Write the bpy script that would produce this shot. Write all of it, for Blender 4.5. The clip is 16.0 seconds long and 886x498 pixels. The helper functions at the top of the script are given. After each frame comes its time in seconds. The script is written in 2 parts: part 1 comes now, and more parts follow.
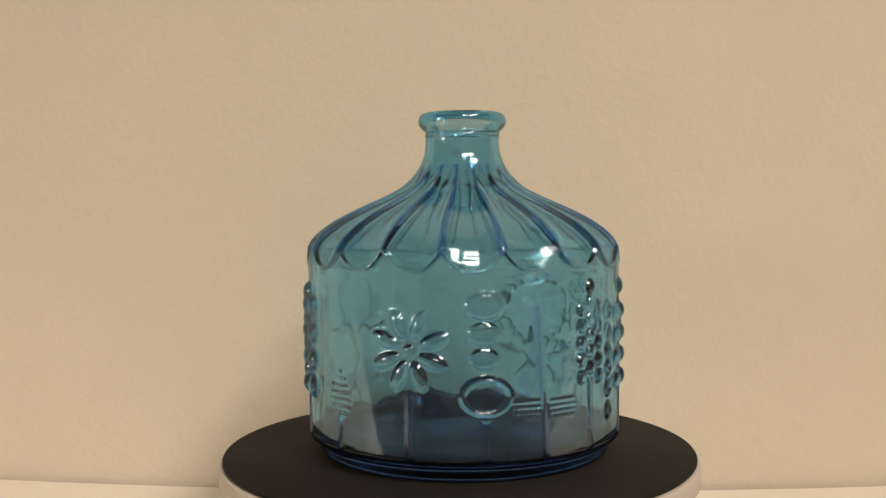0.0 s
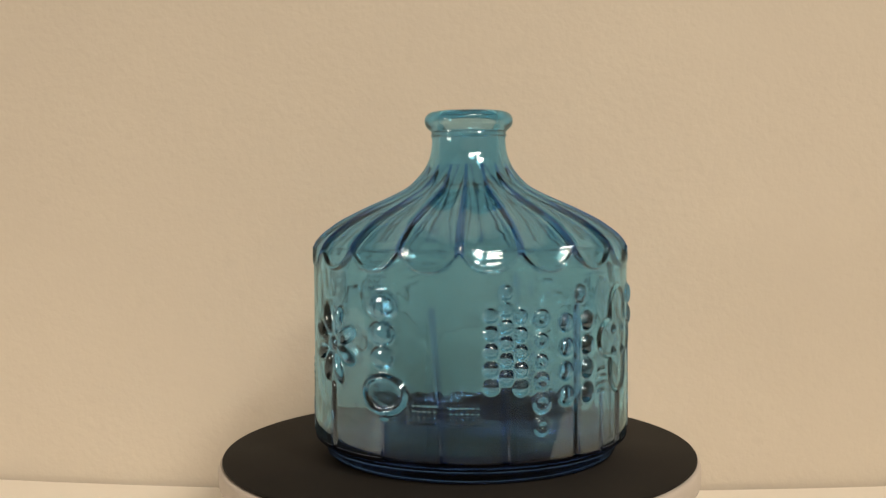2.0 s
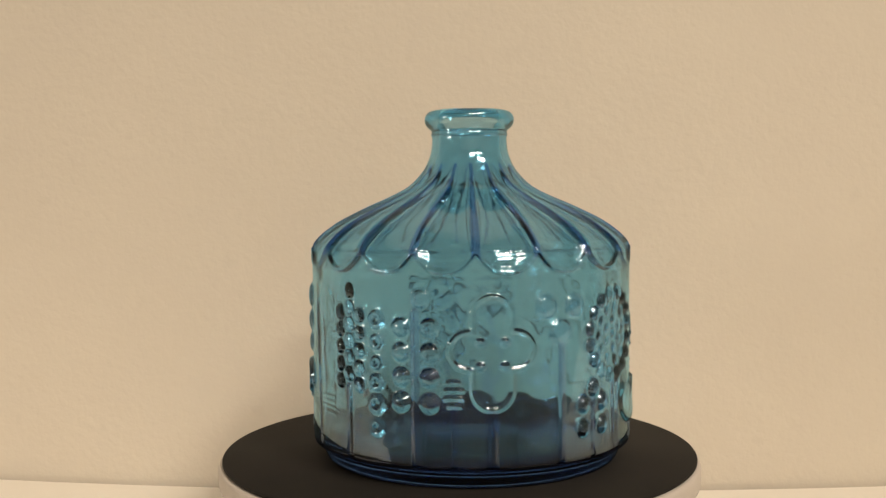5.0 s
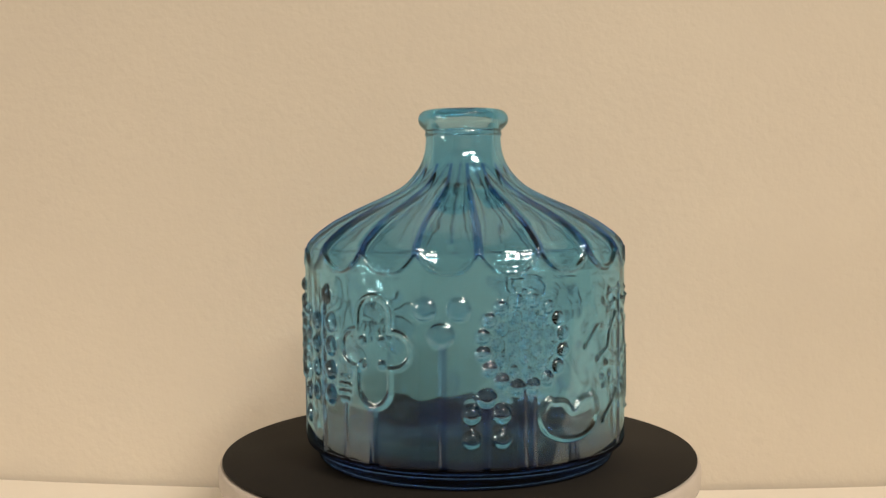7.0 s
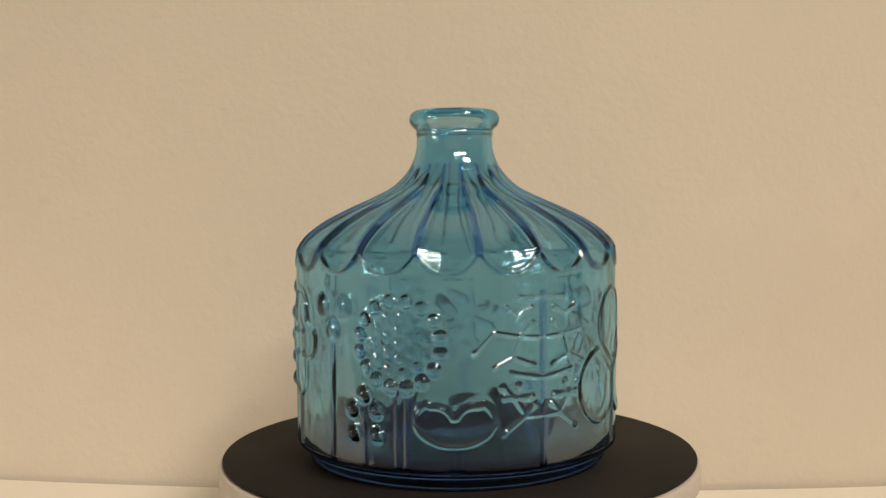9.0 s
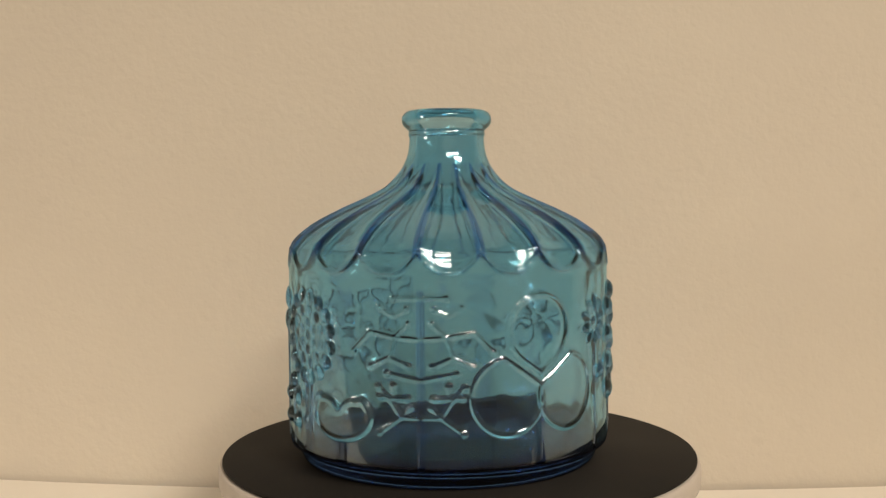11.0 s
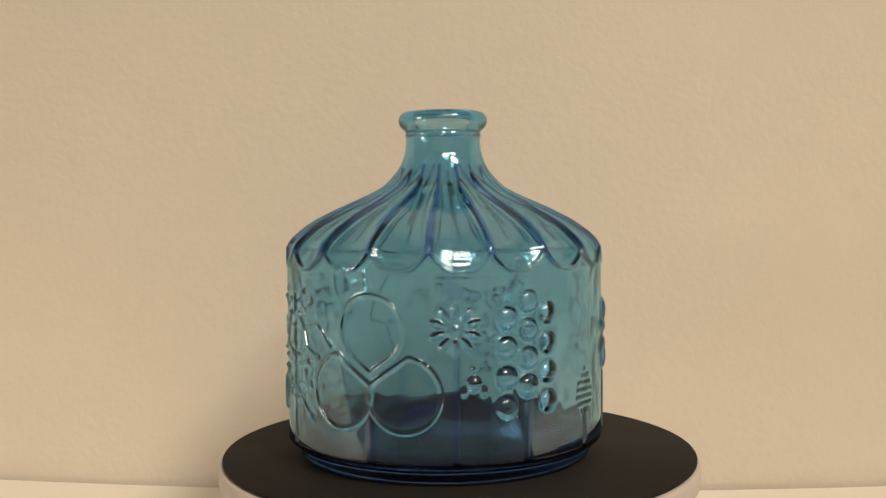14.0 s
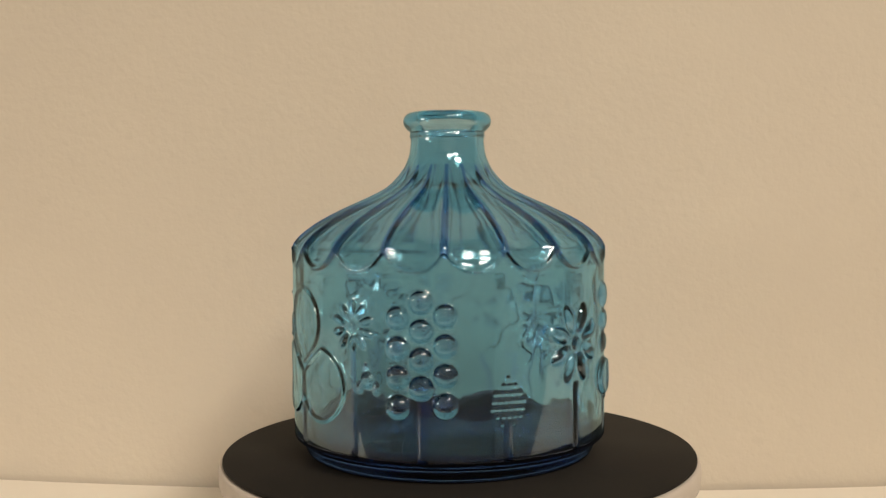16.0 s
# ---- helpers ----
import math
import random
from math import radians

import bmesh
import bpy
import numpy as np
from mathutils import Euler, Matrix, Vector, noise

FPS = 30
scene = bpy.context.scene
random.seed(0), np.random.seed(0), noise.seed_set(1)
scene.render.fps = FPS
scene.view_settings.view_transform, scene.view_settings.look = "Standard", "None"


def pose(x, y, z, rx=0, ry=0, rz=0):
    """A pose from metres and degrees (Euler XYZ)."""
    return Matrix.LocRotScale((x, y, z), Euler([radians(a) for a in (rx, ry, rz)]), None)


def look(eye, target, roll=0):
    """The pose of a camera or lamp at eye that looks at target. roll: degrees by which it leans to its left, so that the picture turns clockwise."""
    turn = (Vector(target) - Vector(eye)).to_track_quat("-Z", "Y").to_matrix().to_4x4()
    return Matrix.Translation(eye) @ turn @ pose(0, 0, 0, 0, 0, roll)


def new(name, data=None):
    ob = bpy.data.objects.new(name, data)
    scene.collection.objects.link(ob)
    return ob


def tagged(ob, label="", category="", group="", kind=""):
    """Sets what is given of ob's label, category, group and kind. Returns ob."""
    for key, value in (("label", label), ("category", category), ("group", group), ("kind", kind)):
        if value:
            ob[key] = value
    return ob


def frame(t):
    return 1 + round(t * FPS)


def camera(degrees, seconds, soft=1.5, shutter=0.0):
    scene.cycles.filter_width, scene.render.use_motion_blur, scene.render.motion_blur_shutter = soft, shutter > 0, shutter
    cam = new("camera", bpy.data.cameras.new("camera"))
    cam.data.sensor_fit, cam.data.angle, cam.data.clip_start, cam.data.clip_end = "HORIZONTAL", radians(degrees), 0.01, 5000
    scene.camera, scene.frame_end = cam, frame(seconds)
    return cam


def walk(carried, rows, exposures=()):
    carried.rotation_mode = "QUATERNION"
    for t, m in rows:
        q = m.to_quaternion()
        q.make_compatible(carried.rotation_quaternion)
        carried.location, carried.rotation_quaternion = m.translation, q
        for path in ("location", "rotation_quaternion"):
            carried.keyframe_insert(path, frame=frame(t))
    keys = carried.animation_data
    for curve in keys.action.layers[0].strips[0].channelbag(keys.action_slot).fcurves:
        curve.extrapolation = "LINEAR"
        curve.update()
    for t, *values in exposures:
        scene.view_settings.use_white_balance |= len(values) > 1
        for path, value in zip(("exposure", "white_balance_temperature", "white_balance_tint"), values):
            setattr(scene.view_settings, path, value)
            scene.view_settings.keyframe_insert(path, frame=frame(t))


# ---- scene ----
cam = camera(47.946, 16.0, soft=1.35)
EYE = (0.0, -0.4266, 0.106045)
AIM = Vector((math.sin(radians(-0.83306)), math.cos(radians(-0.83306)), -math.tan(radians(2.68848))))
VIEW = look(EYE, Vector(EYE) + AIM, -0.468)
walk(cam, [(0.0, VIEW), (16.0, VIEW)], [(0.0, -0.03), (2.5, 0.0), (4.0, 0.06), (6.5, 0.09), (8.0, 0.04), (9.0, -0.02), (11.5, -0.03), (13.5, 0.03), (15.5, -0.03), (16.0, -0.02)])

TURN = 18.33755          # degrees per second, clockwise from above
OFF, PHASE = 0.005947, 66.205   # the bottle stands a little off the turntable's axis

# ---- light ----
world = bpy.data.worlds.new("world")
scene.world = world
world.use_nodes = True
world.node_tree.nodes["Background"].inputs[0].default_value = (0.9, 0.75, 0.6, 1)
world.node_tree.nodes["Background"].inputs[1].default_value = 0.02


def area_lamp(name, eye, target, sx, sy, watts, colour, spread=180):
    data = bpy.data.lights.new(name, "AREA")
    data.shape, data.size, data.size_y, data.energy, data.color = "RECTANGLE", sx, sy, watts, colour
    data.spread = radians(spread)
    ob = new(name, data)
    ob.matrix_world = look(eye, target)
    return ob


WARM = (1.0, 0.875, 0.715)
area_lamp("ceiling_lamp_light", (0.86, -1.10, 1.52), (-0.22, 0.1, -0.2), 0.52, 0.13, 3.3, WARM, 80)
area_lamp("ceiling_lamp_light", (1.00, -1.72, 1.54), (-0.22, 0.1, -0.2), 0.52, 0.13, 3.7, WARM, 80)
# Added fill, no known lamp: brightens the room that the glass picks up.
area_lamp("room_fill_light", (0.30, -1.85, 1.60), (0.30, -1.84, 0.0), 0.60, 0.45, 16.2, WARM)
area_lamp("side_lamp_light", (-1.35, -0.62, 0.25), (0, 0.0, -0.2), 0.26, 0.26, 4.0, WARM)


# ---- materials ----
def material(name):
    m = bpy.data.materials.new(name)
    m.use_nodes = True
    nt = m.node_tree
    return m, nt, nt.nodes["Principled BSDF"]


def node(nt, kind, **values):
    n = nt.nodes.new(kind)
    for k, v in values.items():
        n.inputs[k].default_value = v
    return n


def mottled(name, c1, c2, rough, scales=(18, 140), bump=0.1, bump_scale=400, dist=0.0006, fine=0.35, spec=0.3, specks=0.0):
    """Two colours mixed by broad and fine noise, with relief."""
    m, nt, b = material(name)
    co = nt.nodes.new("ShaderNodeTexCoord")
    n1 = node(nt, "ShaderNodeTexNoise", Scale=scales[0], Detail=4.0, Roughness=0.6)
    n2 = node(nt, "ShaderNodeTexNoise", Scale=scales[1], Detail=3.0, Roughness=0.6)
    n3 = node(nt, "ShaderNodeTexNoise", Scale=bump_scale, Detail=3.0, Roughness=0.55)
    for n in (n1, n2, n3):
        nt.links.new(co.outputs["Object"], n.inputs["Vector"])
    add = nt.nodes.new("ShaderNodeMix")
    add.inputs["Factor"].default_value = fine
    nt.links.new(n1.outputs["Fac"], add.inputs[2])
    nt.links.new(n2.outputs["Fac"], add.inputs[3])
    ramp = nt.nodes.new("ShaderNodeValToRGB")
    ramp.color_ramp.elements[0].position, ramp.color_ramp.elements[1].position = 0.3, 0.7
    ramp.color_ramp.elements[0].color, ramp.color_ramp.elements[1].color = (*c1, 1), (*c2, 1)
    nt.links.new(add.outputs[0], ramp.inputs["Fac"])
    nt.links.new(ramp.outputs["Color"], b.inputs["Base Color"])
    if specks:
        n4 = node(nt, "ShaderNodeTexNoise", Scale=55.0, Detail=2.0, Roughness=0.5)
        nt.links.new(co.outputs["Object"], n4.inputs["Vector"])
        r4 = nt.nodes.new("ShaderNodeValToRGB")
        r4.color_ramp.elements[0].position, r4.color_ramp.elements[1].position = 0.66, 0.76
        r4.color_ramp.elements[0].color, r4.color_ramp.elements[1].color = (1, 1, 1, 1), (1 - specks, 1 - specks, 1 - specks, 1)
        nt.links.new(n4.outputs["Fac"], r4.inputs["Fac"])
        mul = nt.nodes.new("ShaderNodeMix")
        mul.data_type, mul.blend_type = "RGBA", "MULTIPLY"
        mul.inputs[0].default_value = 1.0
        nt.links.new(ramp.outputs["Color"], mul.inputs[6])
        nt.links.new(r4.outputs["Color"], mul.inputs[7])
        nt.links.new(mul.outputs[2], b.inputs["Base Color"])
    bp = node(nt, "ShaderNodeBump", Strength=bump, Distance=dist)
    nt.links.new(n3.outputs["Fac"], bp.inputs["Height"])
    nt.links.new(bp.outputs["Normal"], b.inputs["Normal"])
    b.inputs["Roughness"].default_value = rough
    b.inputs["Specular IOR Level"].default_value = spec
    return m


M_PLASTER = mottled("cream_plaster", (0.61, 0.55, 0.467), (0.64, 0.58, 0.49), 0.85, (7, 60), 0.36, 230, 0.0009, specks=0.03)
M_TABLE = mottled("cream_painted_top", (0.835, 0.775, 0.685), (0.865, 0.805, 0.715), 0.55, (9, 90), 0.15, 300, 0.0003)
M_FLOOR = mottled("floor_wood", (0.12, 0.085, 0.055), (0.17, 0.12, 0.08), 0.5, (4, 40), 0.2, 90, 0.001)
M_PAD = mottled("black_mat", (0.010, 0.009, 0.008), (0.014, 0.012, 0.010), 0.75, (30, 700), 0.3, 1500, 0.0001, spec=0.18)
M_RIM = mottled("white_plastic", (0.46, 0.41, 0.37), (0.50, 0.45, 0.40), 0.4, (20, 200), 0.05, 800, 0.0001)


def glass(name, colour, rough=0.012, gloss=0.07, ripple=0.25):
    """Tinted glass: light loses the tint at each face, also where it is thrown back inside; a thin clear gloss lies over it."""
    m, nt, b = material(name)
    nt.nodes.remove(b)
    co = nt.nodes.new("ShaderNodeTexCoord")
    n1 = node(nt, "ShaderNodeTexNoise", Scale=70.0, Detail=2.0, Roughness=0.5)
    nt.links.new(co.outputs["Object"], n1.inputs["Vector"])
    bp = node(nt, "ShaderNodeBump", Strength=ripple, Distance=0.0006)
    nt.links.new(n1.outputs["Fac"], bp.inputs["Height"])
    body = node(nt, "ShaderNodeBsdfGlass", Color=(*colour, 1), Roughness=rough, IOR=1.5)
    shine = node(nt, "ShaderNodeBsdfGlossy", Color=(1, 1, 1, 1), Roughness=0.03)
    mix = node(nt, "ShaderNodeMixShader", Fac=gloss)
    for n in (body, shine):
        nt.links.new(bp.outputs["Normal"], n.inputs["Normal"])
    nt.links.new(body.outputs[0], mix.inputs[1])
    nt.links.new(shine.outputs[0], mix.inputs[2])
    nt.links.new(mix.outputs[0], nt.nodes["Material Output"].inputs["Surface"])
    return m


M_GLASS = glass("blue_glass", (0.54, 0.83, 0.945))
# Raised pieces and stems: darkening of side-on glass is painted into the tint.
M_RAISED_SHADED = glass("raised_shaded_glass", (0.43, 0.735, 0.92))
M_STEM_SHADED = glass("stem_shaded_glass", (0.40, 0.66, 0.92))
# Shoulder, neck and lip: same glass with oblique shade put into the tint.
M_PANEL_SHADED = glass("shoulder_shaded_glass", (0.475, 0.775, 0.915))
# Same glass; the dark of edge-on ridges is painted in as deeper tint.
M_RIB_SHADED = glass("ridge_shaded_glass", (0.20, 0.43, 0.80))
# Foot: light lost in its thick glass, painted as a navy tint.
M_FOOT_SHADED = glass("foot_shaded_glass", (0.27, 0.38, 0.53), gloss=0.05)
# Base: the dark seen through thick glass, painted on as violet tint.
M_BASE_SHADED = glass("base_shaded_glass", (0.43, 0.43, 0.66), 0.12, 0.05)
M_INSIDE = glass("inner_glass_face", (0.86, 0.935, 0.985), 0.085, 0.03, 0.4)


# ---- helpers ----
def mesh_of(name, verts, faces, mat, smooth=True):
    me = bpy.data.meshes.new(name)
    me.from_pydata(verts, [], faces)
    me.materials.append(mat)
    me.polygons.foreach_set("use_smooth", [smooth] * len(me.polygons))
    me.update()
    return me


def put(ob, parent):
    ob.parent = parent
    return ob


def lathe(profile, seg, closed_ends=True):
    """Vertices and faces of a turned form from (radius, height) pairs, bottom to top on the outside."""
    verts, faces = [], []
    for r, z in profile:
        for i in range(seg):
            a = 2 * math.pi * i / seg
            verts.append((r * math.cos(a), r * math.sin(a), z))
    n = len(profile)
    for j in range(n - 1):
        for i in range(seg):
            k = (i + 1) % seg
            faces.append((j * seg + i, j * seg + k, (j + 1) * seg + k, (j + 1) * seg + i))
    if closed_ends:
        faces.append(tuple(reversed(range(seg))))
        faces.append(tuple(range((n - 1) * seg, n * seg)))
    return verts, faces


def box(x0, y0, z0, x1, y1, z1):
    v = [(x, y, z) for z in (z0, z1) for x, y in ((x0, y0), (x1, y0), (x1, y1), (x0, y1))]
    f = [(3, 2, 1, 0), (4, 5, 6, 7), (0, 1, 5, 4), (1, 2, 6, 5), (2, 3, 7, 6), (3, 0, 4, 7)]
    return v, f


# ---- the room ----
TABLE_Z, FLOOR_Z, CEIL_Z = -0.06, -0.81, 1.65


def back_line(x):
    """The plastered wall behind the table bows gently; this is its face along x."""
    t = max(-0.3, min(0.3, x))
    e = min(abs(x - t), 0.3)
    return 0.1427 - 0.0335 * x + 0.25 * t * t + 0.15 * (e - e * e / 0.6)


def wall_back():
    xs = [-1.6 + 0.04 * i for i in range(81)]
    zs = [FLOOR_Z, TABLE_Z, 0.3, 0.7, CEIL_Z]
    v, f = [], []
    for depth in (0.0, 0.12):
        for z in zs:
            for x in xs:
                v.append((x, back_line(x) + depth, z))
    n, m = len(xs), len(xs) * len(zs)
    for j in range(len(zs) - 1):
        for i in range(n - 1):
            a = j * n + i
            f.append((a, a + 1, a + n + 1, a + n))
            f.append((m + a + n, m + a + n + 1, m + a + 1, m + a))
    for i in range(n - 1):
        f.append((i, m + i, m + i + 1, i + 1))
        t = (len(zs) - 1) * n + i
        f.append((t, t + 1, m + t + 1, m + t))
    for j in range(len(zs) - 1):
        a, b = j * n, j * n + n - 1
        f.append((a, a + n, m + a + n, m + a))
        f.append((b, m + b, m + b + n, b + n))
    ob = new("wall_north", mesh_of("wall_north", v, f, M_PLASTER))
    tagged(ob, "cream plastered wall with fine uneven grain", "wall", kind="structure")


def plain_box(name, dims, mat, label, category, kind="structure"):
    v, f = box(*dims)
    ob = new(name, mesh_of(name, v, f, mat, False))
    return tagged(ob, label, category, kind=kind)


wall_back()
plain_box("wall_south", (-1.6, -2.72, FLOOR_Z, 1.6, -2.6, CEIL_Z), M_PLASTER, "plain cream plastered wall", "wall")
plain_box("wall_west", (-1.72, -2.72, FLOOR_Z, -1.602, 0.6, CEIL_Z), M_PLASTER, "plain cream plastered wall", "wall")
plain_box("wall_east", (1.602, -2.72, FLOOR_Z, 1.72, 0.6, CEIL_Z), M_PLASTER, "plain cream plastered wall", "wall")
plain_box("floor", (-1.72, -2.72, FLOOR_Z - 0.1, 1.72, 0.6, FLOOR_Z - 0.003), M_FLOOR, "brown wooden floor", "floor")
plain_box("ceiling", (-1.72, -2.72, CEIL_Z + 0.003, 1.72, 0.6, CEIL_Z + 0.1), M_PLASTER, "plain cream ceiling", "ceiling")


def table():
    """A cream tabletop pushed against the bowed wall."""
    t = new("table")
    xs = [-1.1 + 0.05 * i for i in range(45)]
    v, f = [], []
    for z in (TABLE_Z - 0.03, TABLE_Z):
        for x in xs:
            v.append((x, back_line(x) - 0.004, z))
        for x in xs:
            v.append((x, -0.2, z))
    n = len(xs)
    for i in range(n - 1):
        f.append((i, i + 1, n + i + 1, n + i))
        f.append((2 * n + i + 1, 2 * n + i, 3 * n + i, 3 * n + i + 1))
        f.append((i + 1, i, 2 * n + i, 2 * n + i + 1))
        f.append((n + i, n + i + 1, 3 * n + i + 1, 3 * n + i))
    f.append((0, n, 3 * n, 2 * n))
    f.append((2 * n - 1, n - 1, 3 * n - 1, 4 * n - 1))
    put(new("tabletop", mesh_of("tabletop", v, f, M_TABLE, False)), t)
    for sx in (-1.0, 1.0):
        for y in (-0.14, 0.06):
            bv, bf = box(sx - 0.025, y - 0.025, FLOOR_Z, sx + 0.025, y + 0.025, TABLE_Z - 0.03)
            put(new("leg", mesh_of("leg", bv, bf, M_TABLE, False)), t)
    tagged(t, "cream painted table standing against the wall", "table")


table()


# ---- the turntable ----
def turntable():
    t = new("turntable")
    t.location = (0, 0.0025, 0)
    v, f = lathe([(0.076, -0.06), (0.080, -0.058), (0.080, -0.016), (0.078, -0.0135)], 96)
    put(new("base", mesh_of("base", v, f, M_RIM)), t)
    pr = [(0.097, -0.0125), (0.1000, -0.0120), (0.1018, -0.0105), (0.1022, -0.0085), (0.1022, -0.004), (0.1018, -0.0025), (0.1009, -0.002)]
    v, f = lathe(pr, 192)
    plat = put(new("platform", mesh_of("platform", v, f, M_RIM)), t)
    pr = [(0.0999, -0.0019), (0.1006, -0.0012), (0.1006, -0.0004), (0.1003, 0.0)]
    v, f = lathe(pr, 192)
    pad = put(new("pad", mesh_of("pad", v, f, M_PAD)), plat)
    tagged(pad, "matt black round mat")
    tagged(t, "round white turntable with a matt black top", "turntable")
    return t, plat


TURNTABLE, PLATFORM = turntable()

# ---- the bottle ----
RB = 66.7      # body radius in millimetres
COLS = 1200
FOLLOW = 0.5, 0.9  # how far the inside follows the outside, on the body and on the shoulder
PHI = np.arange(COLS) * 360.0 / COLS

# outer profile (radius, height) in millimetres, from the foot to the top of the lip
FOOT = [(0.01, 1.6), (30, 1.6), (50, 1.4), (56, 0.6), (58.5, 0.0), (60.4, 0.3), (61.6, 1.4), (62.2, 3.0), (62.6, 5.0), (63.2, 6.2), (65.0, 7.1), (66.5, 7.9), (66.8, 8.9), (66.7, 9.6)]
SHOULDER = [(66.7, 80.0), (66.4, 82.5), (65.5, 85.5), (64.4, 88.6), (62.2, 91.6), (59.0, 94.6), (54.9, 97.6), (48.6, 101.1), (42.2, 104.3), (36.2, 107.0), (30.6, 109.7), (26.3, 112.2), (22.6, 115.6), (19.3, 120.0), (17.5, 123.6), (16.3, 127.2), (15.8, 131.0), (15.7, 133.2), (16.25, 134.3), (15.9, 135.4), (16.0, 136.2)]
LIP = [(16.0, 136.2), (17.2, 137.2), (18.4, 138.6), (18.9, 140.5), (18.6, 142.2), (17.6, 143.6), (16.0, 144.3), (14.4, 144.0), (13.4, 142.8), (13.0, 141.0)]
INNER_LOW = [(63.1, 78.0), (63.3, 60.0), (63.3, 40.0), (63.2, 22.0), (63.0, 14.0), (62.4, 10.0), (60.2, 7.2), (56.0, 6.0), (48.0, 5.8), (30.0, 7.0), (14.0, 9.0), (0.01, 9.6)]


def resample(points, step):
    """Smooth Catmull-Rom resampling of a profile at an even step in millimetres."""
    p = np.array([points[0], *points, points[-1]], float)
    out = []
    for i in range(1, len(p) - 2):
        n = max(1, int(round(np.linalg.norm(p[i + 1] - p[i]) / step)))
        for k in range(n):
            s = k / n
            a, b, c, d = p[i - 1], p[i], p[i + 1], p[i + 2]
            out.append(0.5 * (2 * b + (c - a) * s + (2 * a - 5 * b + 4 * c - d) * s * s + (3 * b - a - 3 * c + d) * s ** 3))
    out.append(p[-1])
    return np.array(out)


def inside():
    """The inner profile, from the lip down: parallel to the outside along neck and shoulder."""
    p = resample(SHOULDER, 1.2)
    t = np.gradient(p, axis=0)
    t /= np.linalg.norm(t, axis=1, keepdims=True)
    thick = np.interp(p[:, 1], [80, 88, 96, 112, 122, 137], [3.4, 3.8, 4.4, 4.2, 3.1, 3.0])[:, None]
    q = p - thick * np.stack([t[:, 1], -t[:, 0]], 1)
    return np.array([(13.0, 141.0), *q[::-1].tolist(), *resample(INNER_LOW, 0.9).tolist()])


class Relief:
    """A height field in millimetres over angle and height, with the element that made each place."""

    def __init__(self, zs):
        self.z = np.array(zs)
        self.h = np.zeros((len(zs), COLS))
        self.who = np.full((len(zs), COLS), -1)
        self.names = []          # (motif, element name or "")

    def piece(self, motif, element=""):
        if not element and (motif, "") in self.names:
            return self.names.index((motif, ""))
        self.names.append((motif, element))
        return len(self.names) - 1

    def grid(self, phi0, z0):
        u = ((PHI - phi0 + 180) % 360 - 180) * math.pi / 180 * RB
        return np.meshgrid(u, self.z - z0)

    def stamp(self, h, motif, element=""):
        h = np.where(h > 0.02, h, 0)
        k = self.piece(motif, element)
        won = h > self.h
        self.who[won] = k
        self.h = np.maximum(self.h, h)

    def dome(self, motif, phi, z, ru, rv, h, element="bead", turn=0.0, power=0.5):
        u, v = self.grid(phi, z)
        c, s = math.cos(radians(turn)), math.sin(radians(turn))
        d = ((u * c + v * s) / ru) ** 2 + ((-u * s + v * c) / rv) ** 2
        self.stamp(h * np.clip(1 - d, 0, 1) ** power, motif, element)

    def ridge_of(self, d, w, h, motif, element="", power=0.75):
        """A rounded ridge where the distance field d is near zero."""
        self.stamp(h * np.clip(1 - (d / w) ** 2, 0, 1) ** power, motif, element)

    def line(self, motif, phi0, z0, points, w, h, element=""):
        """A rounded ridge along points given in millimetres from (phi0, z0)."""
        u, v = self.grid(phi0, z0)
        d = np.full(u.shape, 99.0)
        for (a, b), (c, e) in zip(points, points[1:]):
            L = max((c - a) ** 2 + (e - b) ** 2, 1e-6)
            t = np.clip(((u - a) * (c - a) + (v - b) * (e - b)) / L, 0, 1)
            d = np.minimum(d, np.hypot(u - a - t * (c - a), v - b - t * (e - b)))
        stalk = element in ("stem", "trunk")
        self.ridge_of(d, w * (1.25 if stalk else 1.0), h * (0.55 if stalk else 1.0), motif, element, 1.4 if stalk else 0.75)


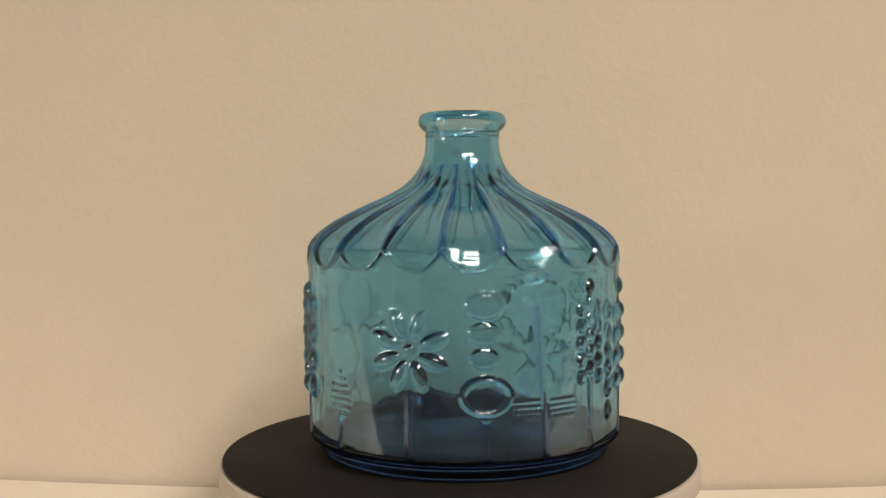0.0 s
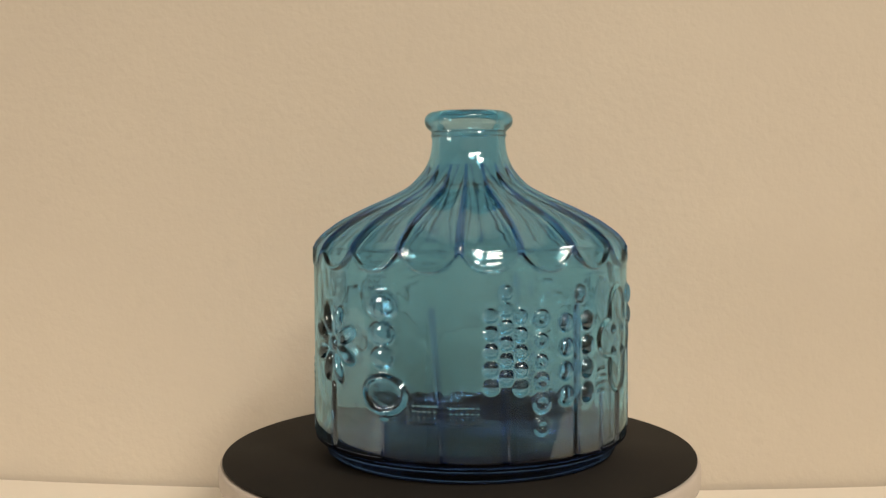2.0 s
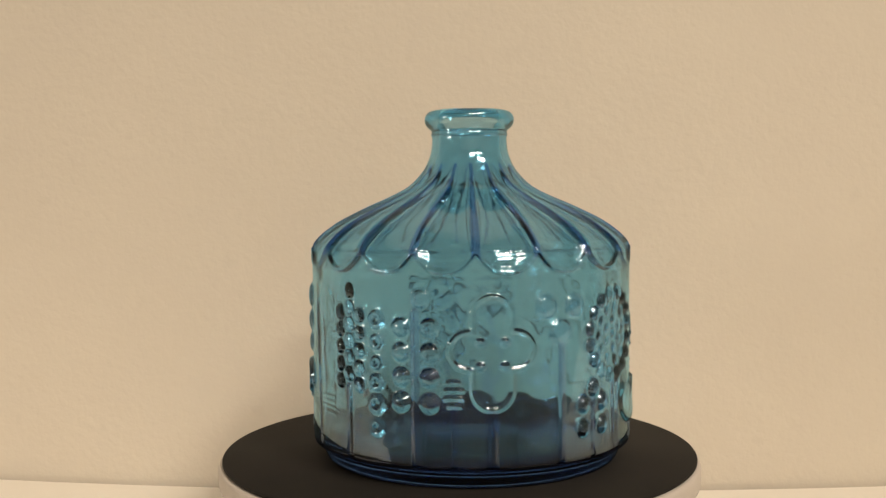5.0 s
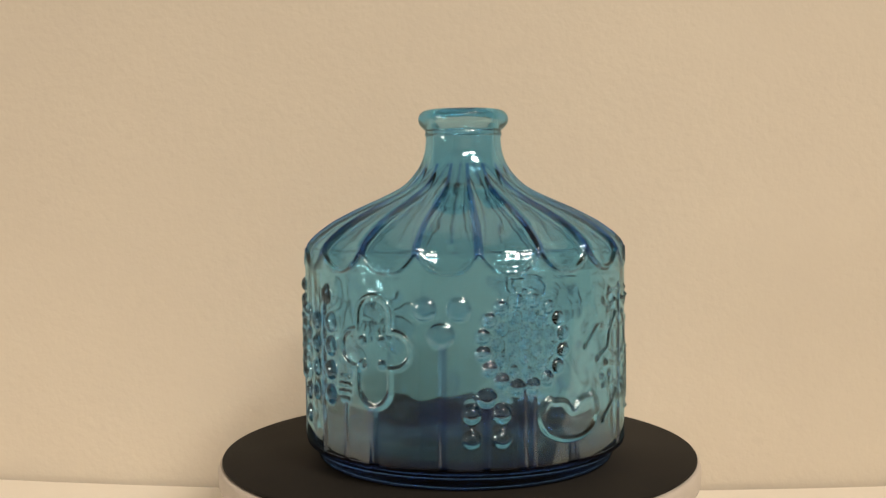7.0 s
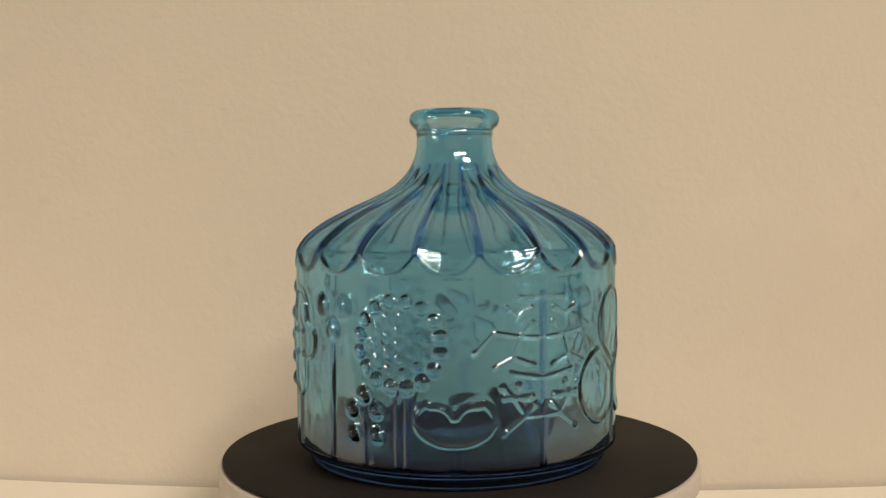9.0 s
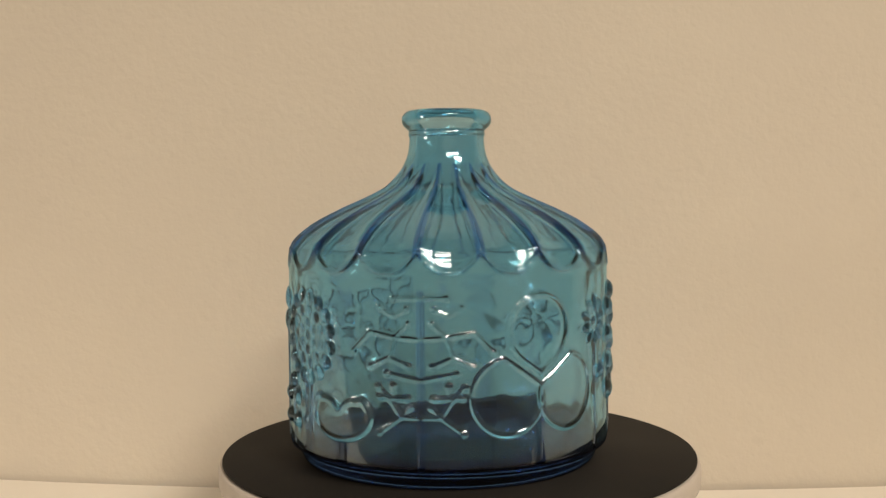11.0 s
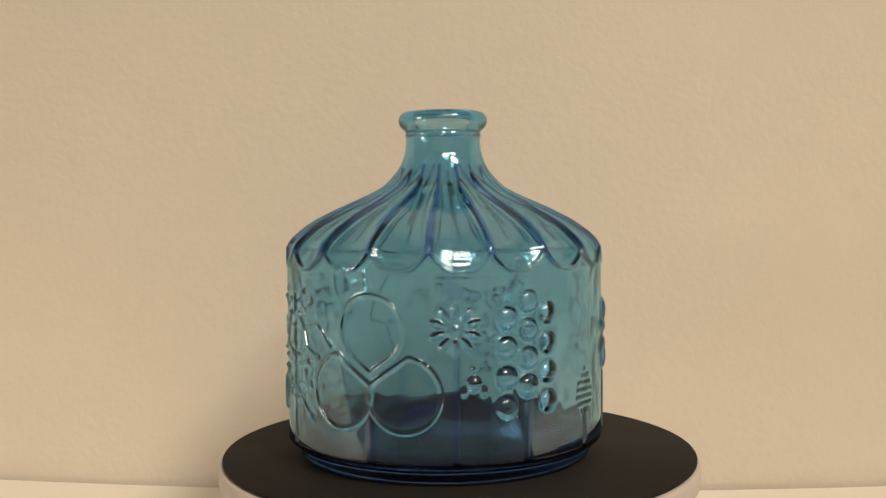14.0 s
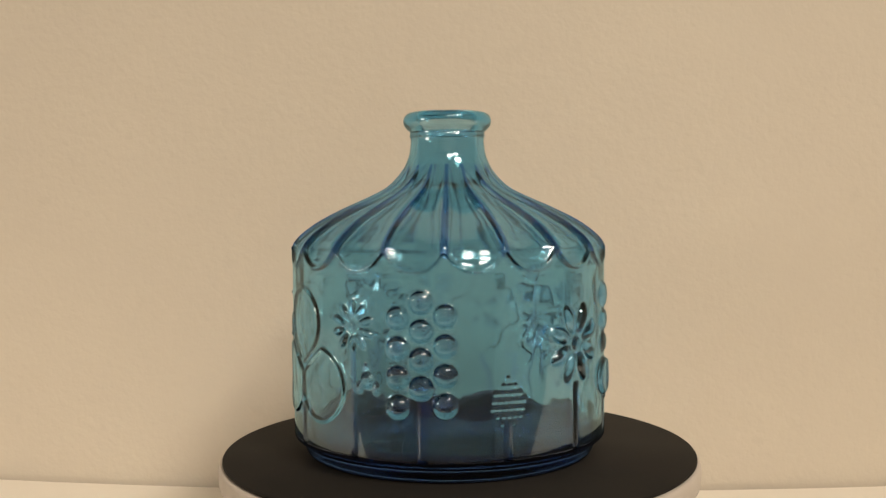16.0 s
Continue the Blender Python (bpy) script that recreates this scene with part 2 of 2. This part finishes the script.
def decorate(R):
    """The pressed garden of flowers, berries and leaves round the body."""
    # eight-petalled daisy
    m = "daisy_relief"
    for k in range(8):
        a = radians(22.5 + 45 * k)
        L = 10.6 if math.sin(a) > 0 else 10.0
        R.dome(m, -108.1 + math.degrees(L * math.cos(a) / RB), 50.6 + L * math.sin(a), 6.0, 2.9, 2.2, "petal", math.degrees(a))
    R.dome(m, -108.1, 50.6, 2.6, 2.6, 1.2, "flower_eye")
    R.line(m, -108.1, 0, [(0, 34), (0, 10)], 1.5, 1.9, "stem")
    # stacked rounds on a stalk
    m = "stacked_round_relief"
    R.dome(m, -83.6, 67.6, 7.2, 5.4, 2.0, "round", power=0.45)
    R.dome(m, -83.8, 57.2, 6.2, 4.8, 2.0, "round", power=0.45)
    R.dome(m, -83.8, 48.0, 5.4, 4.4, 1.8, "round", power=0.45)
    u, v = R.grid(-83.2, 34.0)
    d = (np.sqrt((u / 8.6) ** 2 + (v / 6.4) ** 2) - 1) * 7.2
    R.stamp(np.where(d < 0, 1.3, 0), m, "round")
    R.ridge_of(d, 1.3, 2.3, m, "ring")
    R.dome(m, -83.2, 25.6, 2.0, 1.6, 1.4)
    R.line(m, -83.2, 0, [(0, 23), (0, 10)], 1.1, 0.9, "stem")
    # leaning stalk between two fields of dots
    m = "dotted_grass_relief"
    R.line(m, -62.6, 0, [(-4.2, 66), (0, 10)], 0.9, 1.1, "stem")
    for side in (-1, 1):
        for row in range(4):
            for col in range(6):
                R.dome(m, -62.9 + side * (2.6 + col * 1.75), 31.2 - row * 2.1 - (0.5 if side > 0 else 0), 0.62, 0.62, 0.7, "", power=0.7)
    # small bunch of grapes
    m = "grape_relief"
    for k in range(5):
        R.dome(m, -47.5, 38.0 + 6.6 * k, 2.9, 2.9, 1.9)
        R.dome(m, -37.9, 37.4 + 6.6 * k, 2.9, 2.9, 1.9)
    for k in range(6):
        R.dome(m, -42.6, 41.3 + 6.3 * k, 2.9, 2.9, 1.9)
    R.line(m, -42.8, 0, [(0, 36), (0, 10)], 1.3, 1.2, "stem")
    # column of dimpled rings
    m = "ring_column_relief"
    for z, r in ((22.3, 3.1), (31.2, 3.3), (39.3, 2.9), (46.6, 2.4), (54.4, 2.6), (62.7, 3.2)):
        u, v = R.grid(-30.7, z)
        R.ridge_of(np.hypot(u, v) - r * 0.72, r * 0.42, 1.4, m, "ring")
    # two columns of berries beside a stalk
    m = "berry_stalk_relief"
    for z in (32.9, 42.2, 51.4, 60.6):
        R.dome(m, -21.5, z, 3.6, 3.6, 2.6)
        R.dome(m, -12.0, z, 3.6, 3.6, 2.6)
    R.dome(m, -15.0, 71.0, 3.4, 3.6, 2.2)
    R.line(m, -16.7, 0, [(0, 66), (0, 10)], 1.3, 1.5, "stem")
    # small fern of short bars
    m = "fern_relief"
    for k, w in enumerate((2.0, 2.8, 2.8, 1.8)):
        R.line(m, -4.4, 40.6 - 2.8 * k, [(-w, -0.2), (-w / 2, 0.25), (0, -0.15), (w / 2, 0.25), (w, -0.2)], 0.75, 0.9)
    R.line(m, -4.4, 0, [(0, 31), (0, 10)], 0.9, 0.8, "stem")
    # four-lobed blossom in outline with four dots
    m = "blossom_relief"
    u, v = R.grid(7.7, 51.0)
    upright = np.hypot(u, np.maximum(np.abs(v - 0.3) - 13.4, 0)) - 7.2
    across = np.hypot(np.maximum(np.abs(u) - 8.6, 0), v - 1.2) - 6.8
    d = np.minimum(upright, across)
    R.stamp(np.where(d < 0, 0.5, 0), m, "petal_face")
    R.ridge_of(d, 0.95, 1.45, m, "outline")
    for du in (-4.4, 4.4):
        for dv in (-4.4, 4.4):
            R.dome(m, 7.7 + math.degrees(du / RB), 51 + dv, 2.0, 1.7, 1.9)
    R.line(m, 7.7, 0, [(0, 30), (0, 10)], 1.7, 1.9, "stem")
    # three-leaved sprout
    m = "sprout_relief"
    R.dome(m, 25.4, 67.6, 4.4, 4.4, 1.9, "leaf", 20)
    R.dome(m, 36.2, 67.6, 4.4, 4.4, 1.9, "leaf", -20)
    R.dome(m, 30.6, 58.2, 5.0, 4.6, 1.9, "leaf")
    R.line(m, 31.0, 0, [(0, 54), (0, 10)], 1.1, 1.5, "stem")
    # large sunflower head of beads
    m = "sunflower_relief"
    for count, rad, size in ((16, 15.9, 2.8), (11, 10.3, 2.2), (6, 5.2, 2.0), (1, 0, 2.0)):
        for k in range(count):
            a = 2 * math.pi * (k + 0.5) / count
            R.dome(m, 57.0 + math.degrees(rad * math.cos(a) / RB), 54.7 + rad * math.sin(a), size, size, 2.0 if count == 16 else 0.6, power=0.5 if count == 16 else 0.9)
    for du in (-1.9, 1.9):
        R.line(m, 58.0, 0, [(du, 37), (du, 9.6)], 1.0, 1.3, "stem")
    # bunch of five berries
    m = "five_berry_relief"
    for phi, z in ((44.7, 35.6), (40.0, 29.8), (49.5, 29.8), (40.0, 20.7), (49.5, 20.7)):
        R.dome(m, phi, z, 3.3, 3.3, 2.5)
    R.line(m, 44.7, 0, [(0, 33), (0, 10)], 0.9, 1.0, "stem")
    # bean-shaped leaf
    m = "bean_leaf_relief"
    u, v = R.grid(74.6, 25.6)
    d = np.minimum(np.hypot(u + 7.0, v - 0.6) - 6.2, np.hypot(u - 7.0, v - 0.6) - 6.2)
    low = np.maximum(np.hypot(u / 1.55, v - 1.6) - 9.0, v - 2.6 - 0.05 * u * u)
    d = np.minimum(d, low)
    R.stamp(np.where(d < 0, 1.2, 0), m, "leaf_face")
    R.ridge_of(d, 1.15, 1.7, m, "outline")
    R.line(m, 75.2, 0, [(-1.3, 17), (-1.3, 9.6)], 0.9, 1.2, "stem")
    R.line(m, 75.2, 0, [(1.3, 17), (1.3, 9.6)], 0.9, 1.2, "stem")
    # twiggy tree with knobbed branches
    m = "twig_tree_relief"
    R.line(m, 103.6, 0, [(0, 73), (0, 10)], 1.1, 1.3, "trunk")
    for s in (-1, 1):
        twigs = [[(0, 71.4), (9.6, 71.5)], [(10, 64.9), (5, 67.6)], [(10, 64.9), (15, 68.0)], [(9.6, 57.3), (4.4, 62.2)],
                 [(0, 56.5), (9.6, 57.3), (19.5, 59.0), (26.5, 51.6)], [(9.6, 57.3), (11.8, 49.8), (4.2, 46.6)], [(11.8, 49.8), (19.2, 46.4)],
                 [(0, 41.6), (12.8, 44.0)], [(10.6, 35), (10.2, 39.4)], [(10.6, 35), (4.8, 35.0)], [(10.6, 35), (15.2, 35.4)],
                 [(7.4, 28.3), (10.6, 33.5), (16.0, 39.0)], [(0, 28), (7.4, 28.3), (15.7, 22.2)], [(7.4, 28.3), (3.8, 32.0)]]
        for pts in twigs:
            R.line(m, 103.6, 0, [(s * a, b) for a, b in pts], 0.65, 0.95, "twig")
            a, b = pts[-1]
            R.dome(m, 103.6 + math.degrees(s * a / RB), b, 1.15, 1.15, 1.4, "")
    # trefoil of three round leaves in outline
    m = "trefoil_relief"
    u, v = R.grid(142.9, 58.8)
    al = math.asin(13.0 / 16.0)
    side = np.abs(u) * math.cos(al) - (v + 16.0) * math.sin(al)
    d = np.where(v < -np.abs(u) * math.tan(al), side, np.hypot(u, v) - 13.0)
    R.stamp(np.where(d < 0, 0.35, 0), m, "leaf_face")
    R.ridge_of(d, 0.8, 1.25, m, "outline")
    for s in (-1, 1):
        u, v = R.grid(142.9, 35.0)
        u = u * s - 13.3
        dr = np.hypot(u, v) - 14.0
        cut = -0.58 * (u + 13.3 - 1.5) + 0.81 * (v - 4.3)
        d = np.maximum(dr, cut)
        R.stamp(np.where(d < 0, 0.35, 0), m, "leaf_face")
        R.ridge_of(d, 0.8, 1.25, m, "outline")
    R.line(m, 142.9, 0, [(0, 37), (0, 10)], 1.4, 1.7, "stem")
    # small daisy
    m = "small_daisy_relief"
    for k in range(10):
        a = radians(18 + 36 * k)
        R.dome(m, 170.8 + math.degrees(6.8 * math.cos(a) / RB), 59.4 + 6.8 * math.sin(a), 3.4, 1.5, 1.7, "petal", math.degrees(a))
    R.dome(m, 170.8, 59.4, 1.7, 1.7, 1.0, "flower_eye")
    R.line(m, 171.2, 0, [(0, 51), (0, 10)], 0.9, 1.1, "stem")
    R.dome(m, 176.6, 39.4, 2.8, 3.0, 2.0)
    R.dome(m, 176.2, 44.6, 1.1, 1.0, 0.9)
    R.dome(m, 173.6, 36.5, 1.4, 2.2, 0.9)
    R.dome(m, 179.8, 36.5, 1.4, 2.2, 0.9)
    # large bunch of grapes
    m = "large_grape_relief"
    for k in range(4):
        R.dome(m, -172.6, 30.0 + 11.1 * k, 4.4, 4.4, 3.0)
        R.dome(m, -165.0, 37.4 + 10.6 * k, 4.4, 4.4, 3.0)
        R.dome(m, -157.2, 30.9 + 11.1 * k, 4.4, 4.4, 3.0)
    R.line(m, -164.8, 0, [(0, 34), (0, 10)], 1.4, 1.6, "stem")
    # little dotted bush
    m = "dotted_bush_relief"
    for row, count in enumerate((1, 3, 5, 6, 6, 5, 3)):
        for col in range(count):
            R.dome(m, -136.9 + (col - (count - 1) / 2) * 2.0 + 0.4 * (row % 2), 40.3 - row * 2.8, 0.75, 0.85, 1.0, "", power=0.7)
    R.line(m, -136.9, 0, [(0, 23), (0, 10)], 1.1, 1.5, "stem")


def shoulder_relief(R):
    """Eighteen hollow flutes between sharp ridges; each runs out on the body in a round scallop."""
    z = R.z[:, None]
    rad = np.interp(z, [p[1] for p in SHOULDER], [p[0] for p in SHOULDER])
    a = ((PHI - 2.637 + 10) % 20) - 10
    s = (np.abs(a) / 10)[None, :]
    soft = np.interp(z, [86, 96, 118], [0.05, 0.06, 0.16])
    s = (np.sqrt(s * s + soft * soft) - soft) / (np.sqrt(1 + soft * soft) - soft)
    hollow = 1 - (1 - s) ** 2.3
    depth = np.interp(z, [87, 92, 100, 108, 114, 121], [2.75, 2.9, 2.3, 1.5, 0.9, 0.0])
    crest = np.interp(z, [87.2, 88.6, 95, 105, 115, 121.5], [1.75, 1.9, 1.15, 0.6, 0.35, 0.0])
    flare = 66.72 + (87.2 - z) * 0.41 - rad
    flute = np.where(z < 87.2, flare, crest) - depth * hollow
    cap = np.maximum(66.7 - rad, 0) + np.where(z > 87.2, 9.0, 0)
    k = np.clip(0.5 + 0.5 * (flute - cap) / 0.22, 0, 1)
    h = flute * (1 - k) + cap * k - 0.22 * k * (1 - k)
    # thin raised hem along each scallop
    hem = 0.55 * np.exp(-((flute - cap + 0.12) / 0.42) ** 2) * (z < 90) * (z > 79.9)
    h = h + hem
    on = (z >= 79.9) & (z < 121.5)
    panel = on & (flute < cap + 0.3)
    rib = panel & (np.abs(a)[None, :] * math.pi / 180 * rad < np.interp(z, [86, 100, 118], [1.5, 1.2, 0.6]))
    zone = (((PHI - 2.637) % 360) // 20).astype(int)
    rzone = (((PHI - 2.637 + 10) % 360) // 20).astype(int)
    for n in range(18):
        R.names.append(("shoulder", "panel"))
    for n in range(18):
        R.names.append(("shoulder", "rib"))
    base = len(R.names) - 36
    R.who = np.where(panel, base + zone[None, :], R.who)
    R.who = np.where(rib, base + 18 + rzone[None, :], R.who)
    R.h = np.where(on, h, R.h)


def blurred(h, rows_sigma, cols_sigma):
    """Gaussian blur of a height field, closed round the columns."""
    def kernel(sig):
        n = int(3 * sig) + 1
        k = np.exp(-0.5 * (np.arange(-n, n + 1) / sig) ** 2)
        return k / k.sum(), n
    k, n = kernel(cols_sigma)
    w = np.concatenate([h[:, -n:], h, h[:, :n]], 1)
    h = sum(k[i] * w[:, i:i + h.shape[1]] for i in range(len(k)))
    k, n = kernel(rows_sigma)
    w = np.concatenate([np.repeat(h[:1], n, 0), h, np.repeat(h[-1:], n, 0)], 0)
    return sum(k[i] * w[i:i + h.shape[0]] for i in range(len(k)))


def ring_normals(P):
    """Vertex normals of a grid of points (rows, columns, 3), closed round the columns; outwards for rows that run up the outside."""
    du = np.roll(P, -1, 1) - np.roll(P, 1, 1)
    dv = np.gradient(P, axis=0)
    n = np.cross(du, dv)
    return n / np.maximum(np.linalg.norm(n, axis=2, keepdims=True), 1e-12)


def grid_part(name, P, N, mask, parent, mat):
    """One mesh of the grid's faces that the mask picks."""
    rows, cols = P.shape[:2]
    j, i = np.nonzero(mask)
    k = (i + 1) % cols
    quads = np.stack([j * cols + i, j * cols + k, (j + 1) * cols + k, (j + 1) * cols + i], 1)
    used, inv = np.unique(quads, return_inverse=True)
    inv = inv.reshape(-1, 4)
    me = mesh_of(name, P.reshape(-1, 3)[used].tolist(), inv.tolist(), mat)
    me.normals_split_custom_set_from_vertices(N.reshape(-1, 3)[used].tolist())
    return put(new(name, me), parent)


def bottle():
    root = new("glass_bottle")
    outer = np.concatenate([resample(FOOT, 0.9), [(RB, z) for z in np.arange(9.8, 79.7, 0.42)], resample(SHOULDER, 0.42)])
    rows = len(outer)
    R = Relief(outer[:, 1])
    decorate(R)
    R.h = 0.88 * blurred(R.h, 0.9, 1.3)
    shoulder_relief(R)
    R.h[outer[:, 1] < 9.5] = 0
    R.who[outer[:, 1] < 9.5] = -1
    t = np.gradient(outer, axis=0)
    t /= np.maximum(np.linalg.norm(t, axis=1, keepdims=True), 1e-9)
    nr, nz = t[:, 1], -t[:, 0]
    nr, nz = nr[:, None], nz[:, None]
    # hand-made unevenness of the pressed glass
    sway = np.array([[noise.noise((3.1 * math.cos(radians(p)), 3.1 * math.sin(radians(p)), z * 0.05)) for p in PHI[::6]] for z in outer[::3, 1]])
    sway = np.repeat(np.repeat(sway, 6, 1), 3, 0)[:rows]
    kern = np.ones(13) / 13
    sway = np.apply_along_axis(lambda r: np.convolve(np.concatenate([r[-6:], r, r[:6]]), kern, "valid"), 1, sway)
    body = (outer[:, 1:2] > 9.5) * np.clip(outer[:, 0:1] / 60, 0, 1)
    H = R.h + 0.12 * sway * body
    rr = outer[:, 0:1] + nr * H
    zz = outer[:, 1:2] + nz * H
    ang = np.radians(PHI)[None, :]
    P = np.stack([rr * np.cos(ang), rr * np.sin(ang), zz + 0 * ang], 2) / 1000
    N = ring_normals(P)
    f = np.max(np.stack([R.who[:-1], np.roll(R.who, -1, 1)[:-1], R.who[1:], np.roll(R.who, -1, 1)[1:]]), axis=0)
    zmid = (outer[:-1, 1] + outer[1:, 1])[:, None] / 2
    rowid = np.arange(rows - 1)[:, None]
    foot = (zmid < 10.0) & (rowid < 160)
    plain = f < 0
    tagged(grid_part("foot", P, N, plain & foot, root, M_FOOT_SHADED), "thick blue glass foot, dark navy shade painted into its tint")
    grid_part("body", P, N, plain & ~foot & (zmid < 95), root, M_GLASS)
    grid_part("neck", P, N, plain & ~foot & (zmid >= 95), root, M_PANEL_SHADED)
    parents = {}
    order = sorted(range(len(R.names)), key=lambda n: R.names[n][1] != "")
    for motif in dict.fromkeys(m for m, _ in R.names):
        stems = [n for n, (m, e) in enumerate(R.names) if m == motif and e in ("stem", "trunk")]
        mask = np.isin(f, stems) & ~foot
        if mask.any():
            parents[motif] = grid_part(motif, P, N, mask, root, M_STEM_SHADED)
        else:
            parents[motif] = put(new(motif), root)
        dots = [n for n, (m, e) in enumerate(R.names) if m == motif and e == ""]
        mask = np.isin(f, dots) & ~foot
        if dots and mask.any():
            tagged(grid_part("dots", P, N, mask, parents[motif], M_GLASS), kind="stuff")
    for n in order:
        motif, element = R.names[n]
        if element in ("", "stem", "trunk"):
            continue
        mask = (f == n) & ~foot
        if mask.any():
            piece = grid_part(element, P, N, mask, parents[motif], M_RIB_SHADED if element == "rib" else M_PANEL_SHADED if element == "panel" else M_GLASS if element in ("leaf_face", "petal_face", "outline", "twig") else M_RAISED_SHADED)
            if element == "rib":
                tagged(piece, "thick blue glass ridge, shade painted into its tint")
    # lip
    lip = resample(LIP, 0.5)
    Q = np.stack([lip[:, 0:1] * np.cos(ang), lip[:, 0:1] * np.sin(ang), lip[:, 1:2] + 0 * ang], 2) / 1000
    grid_part("lip", Q, ring_normals(Q), np.ones((len(lip) - 1, COLS), bool), root, M_PANEL_SHADED)
    # inside
    inner = inside()
    ang2 = np.radians(PHI[::2])[None, :]
    wav = np.array([[noise.noise((4.2 * math.cos(a), 4.2 * math.sin(a), z * 0.07 + 9)) for a in ang2[0]] for z in inner[:, 1]])
    wav = wav + 0.5 * np.array([[noise.noise((10.0 * math.cos(a), 10.0 * math.sin(a), z * 0.12 + 3)) for a in ang2[0]] for z in inner[:, 1]])
    # the blown inside follows the pressed outside, softened
    follow = blurred(R.h - R.h.mean(1, keepdims=True), 2.8, 3.6)[:, ::2]
    top = np.argmax(outer[:, 1])
    upper = np.argsort(outer[:top, 1], kind="stable")
    zin = inner[:, 1] + np.interp(inner[:, 1], [78, 92, 112, 122], [0, 2.6, 2.8, 0.5])
    at = np.clip(np.interp(zin, outer[upper, 1], upper), 0, rows - 1).astype(int)
    lobe = follow[at] * np.clip((inner[:, 1:2] - 10) / 3, 0, 1) * np.clip((128 - inner[:, 1:2]) / 8, 0, 1)
    amp = 0.45 * np.clip((inner[:, 0:1] - 20) / 30, 0, 1) * (inner[:, 1:2] > 9)
    ri = inner[:, 0:1] + wav * amp + lobe * np.interp(inner[:, 1:2], [78, 82], FOLLOW)
    zi = inner[:, 1:2] + 0.25 * wav * (inner[:, 1:2] < 8)
    Q = np.stack([ri * np.cos(ang2), ri * np.sin(ang2), zi + 0 * ang2], 2) / 1000
    low = np.repeat((inner[1:, 1:2] < 11.5), ang2.shape[1], 1)
    grid_part("inner_wall", Q, ring_normals(Q), ~low, root, M_INSIDE)
    tagged(grid_part("inner_base", Q, ring_normals(Q), low, root, M_BASE_SHADED), "thick blue glass base, dusky violet shade painted into its tint")
    tagged(root, "blue pressed glass bottle with raised flowers, berries and leaves", "bottle")
    return root


BOTTLE = bottle()


def motions():
    rows, spin = [], []
    for k in range(65):
        t = k * 0.25
        a = radians(PHASE - TURN * t)
        rows.append((t, pose(OFF * math.cos(a), OFF * math.sin(a), 0.0, 0, 0, -TURN * t)))
        spin.append((t, pose(0, 0, 0, 0, 0, -TURN * t)))
    walk(BOTTLE, rows)
    walk(PLATFORM, spin)


motions()
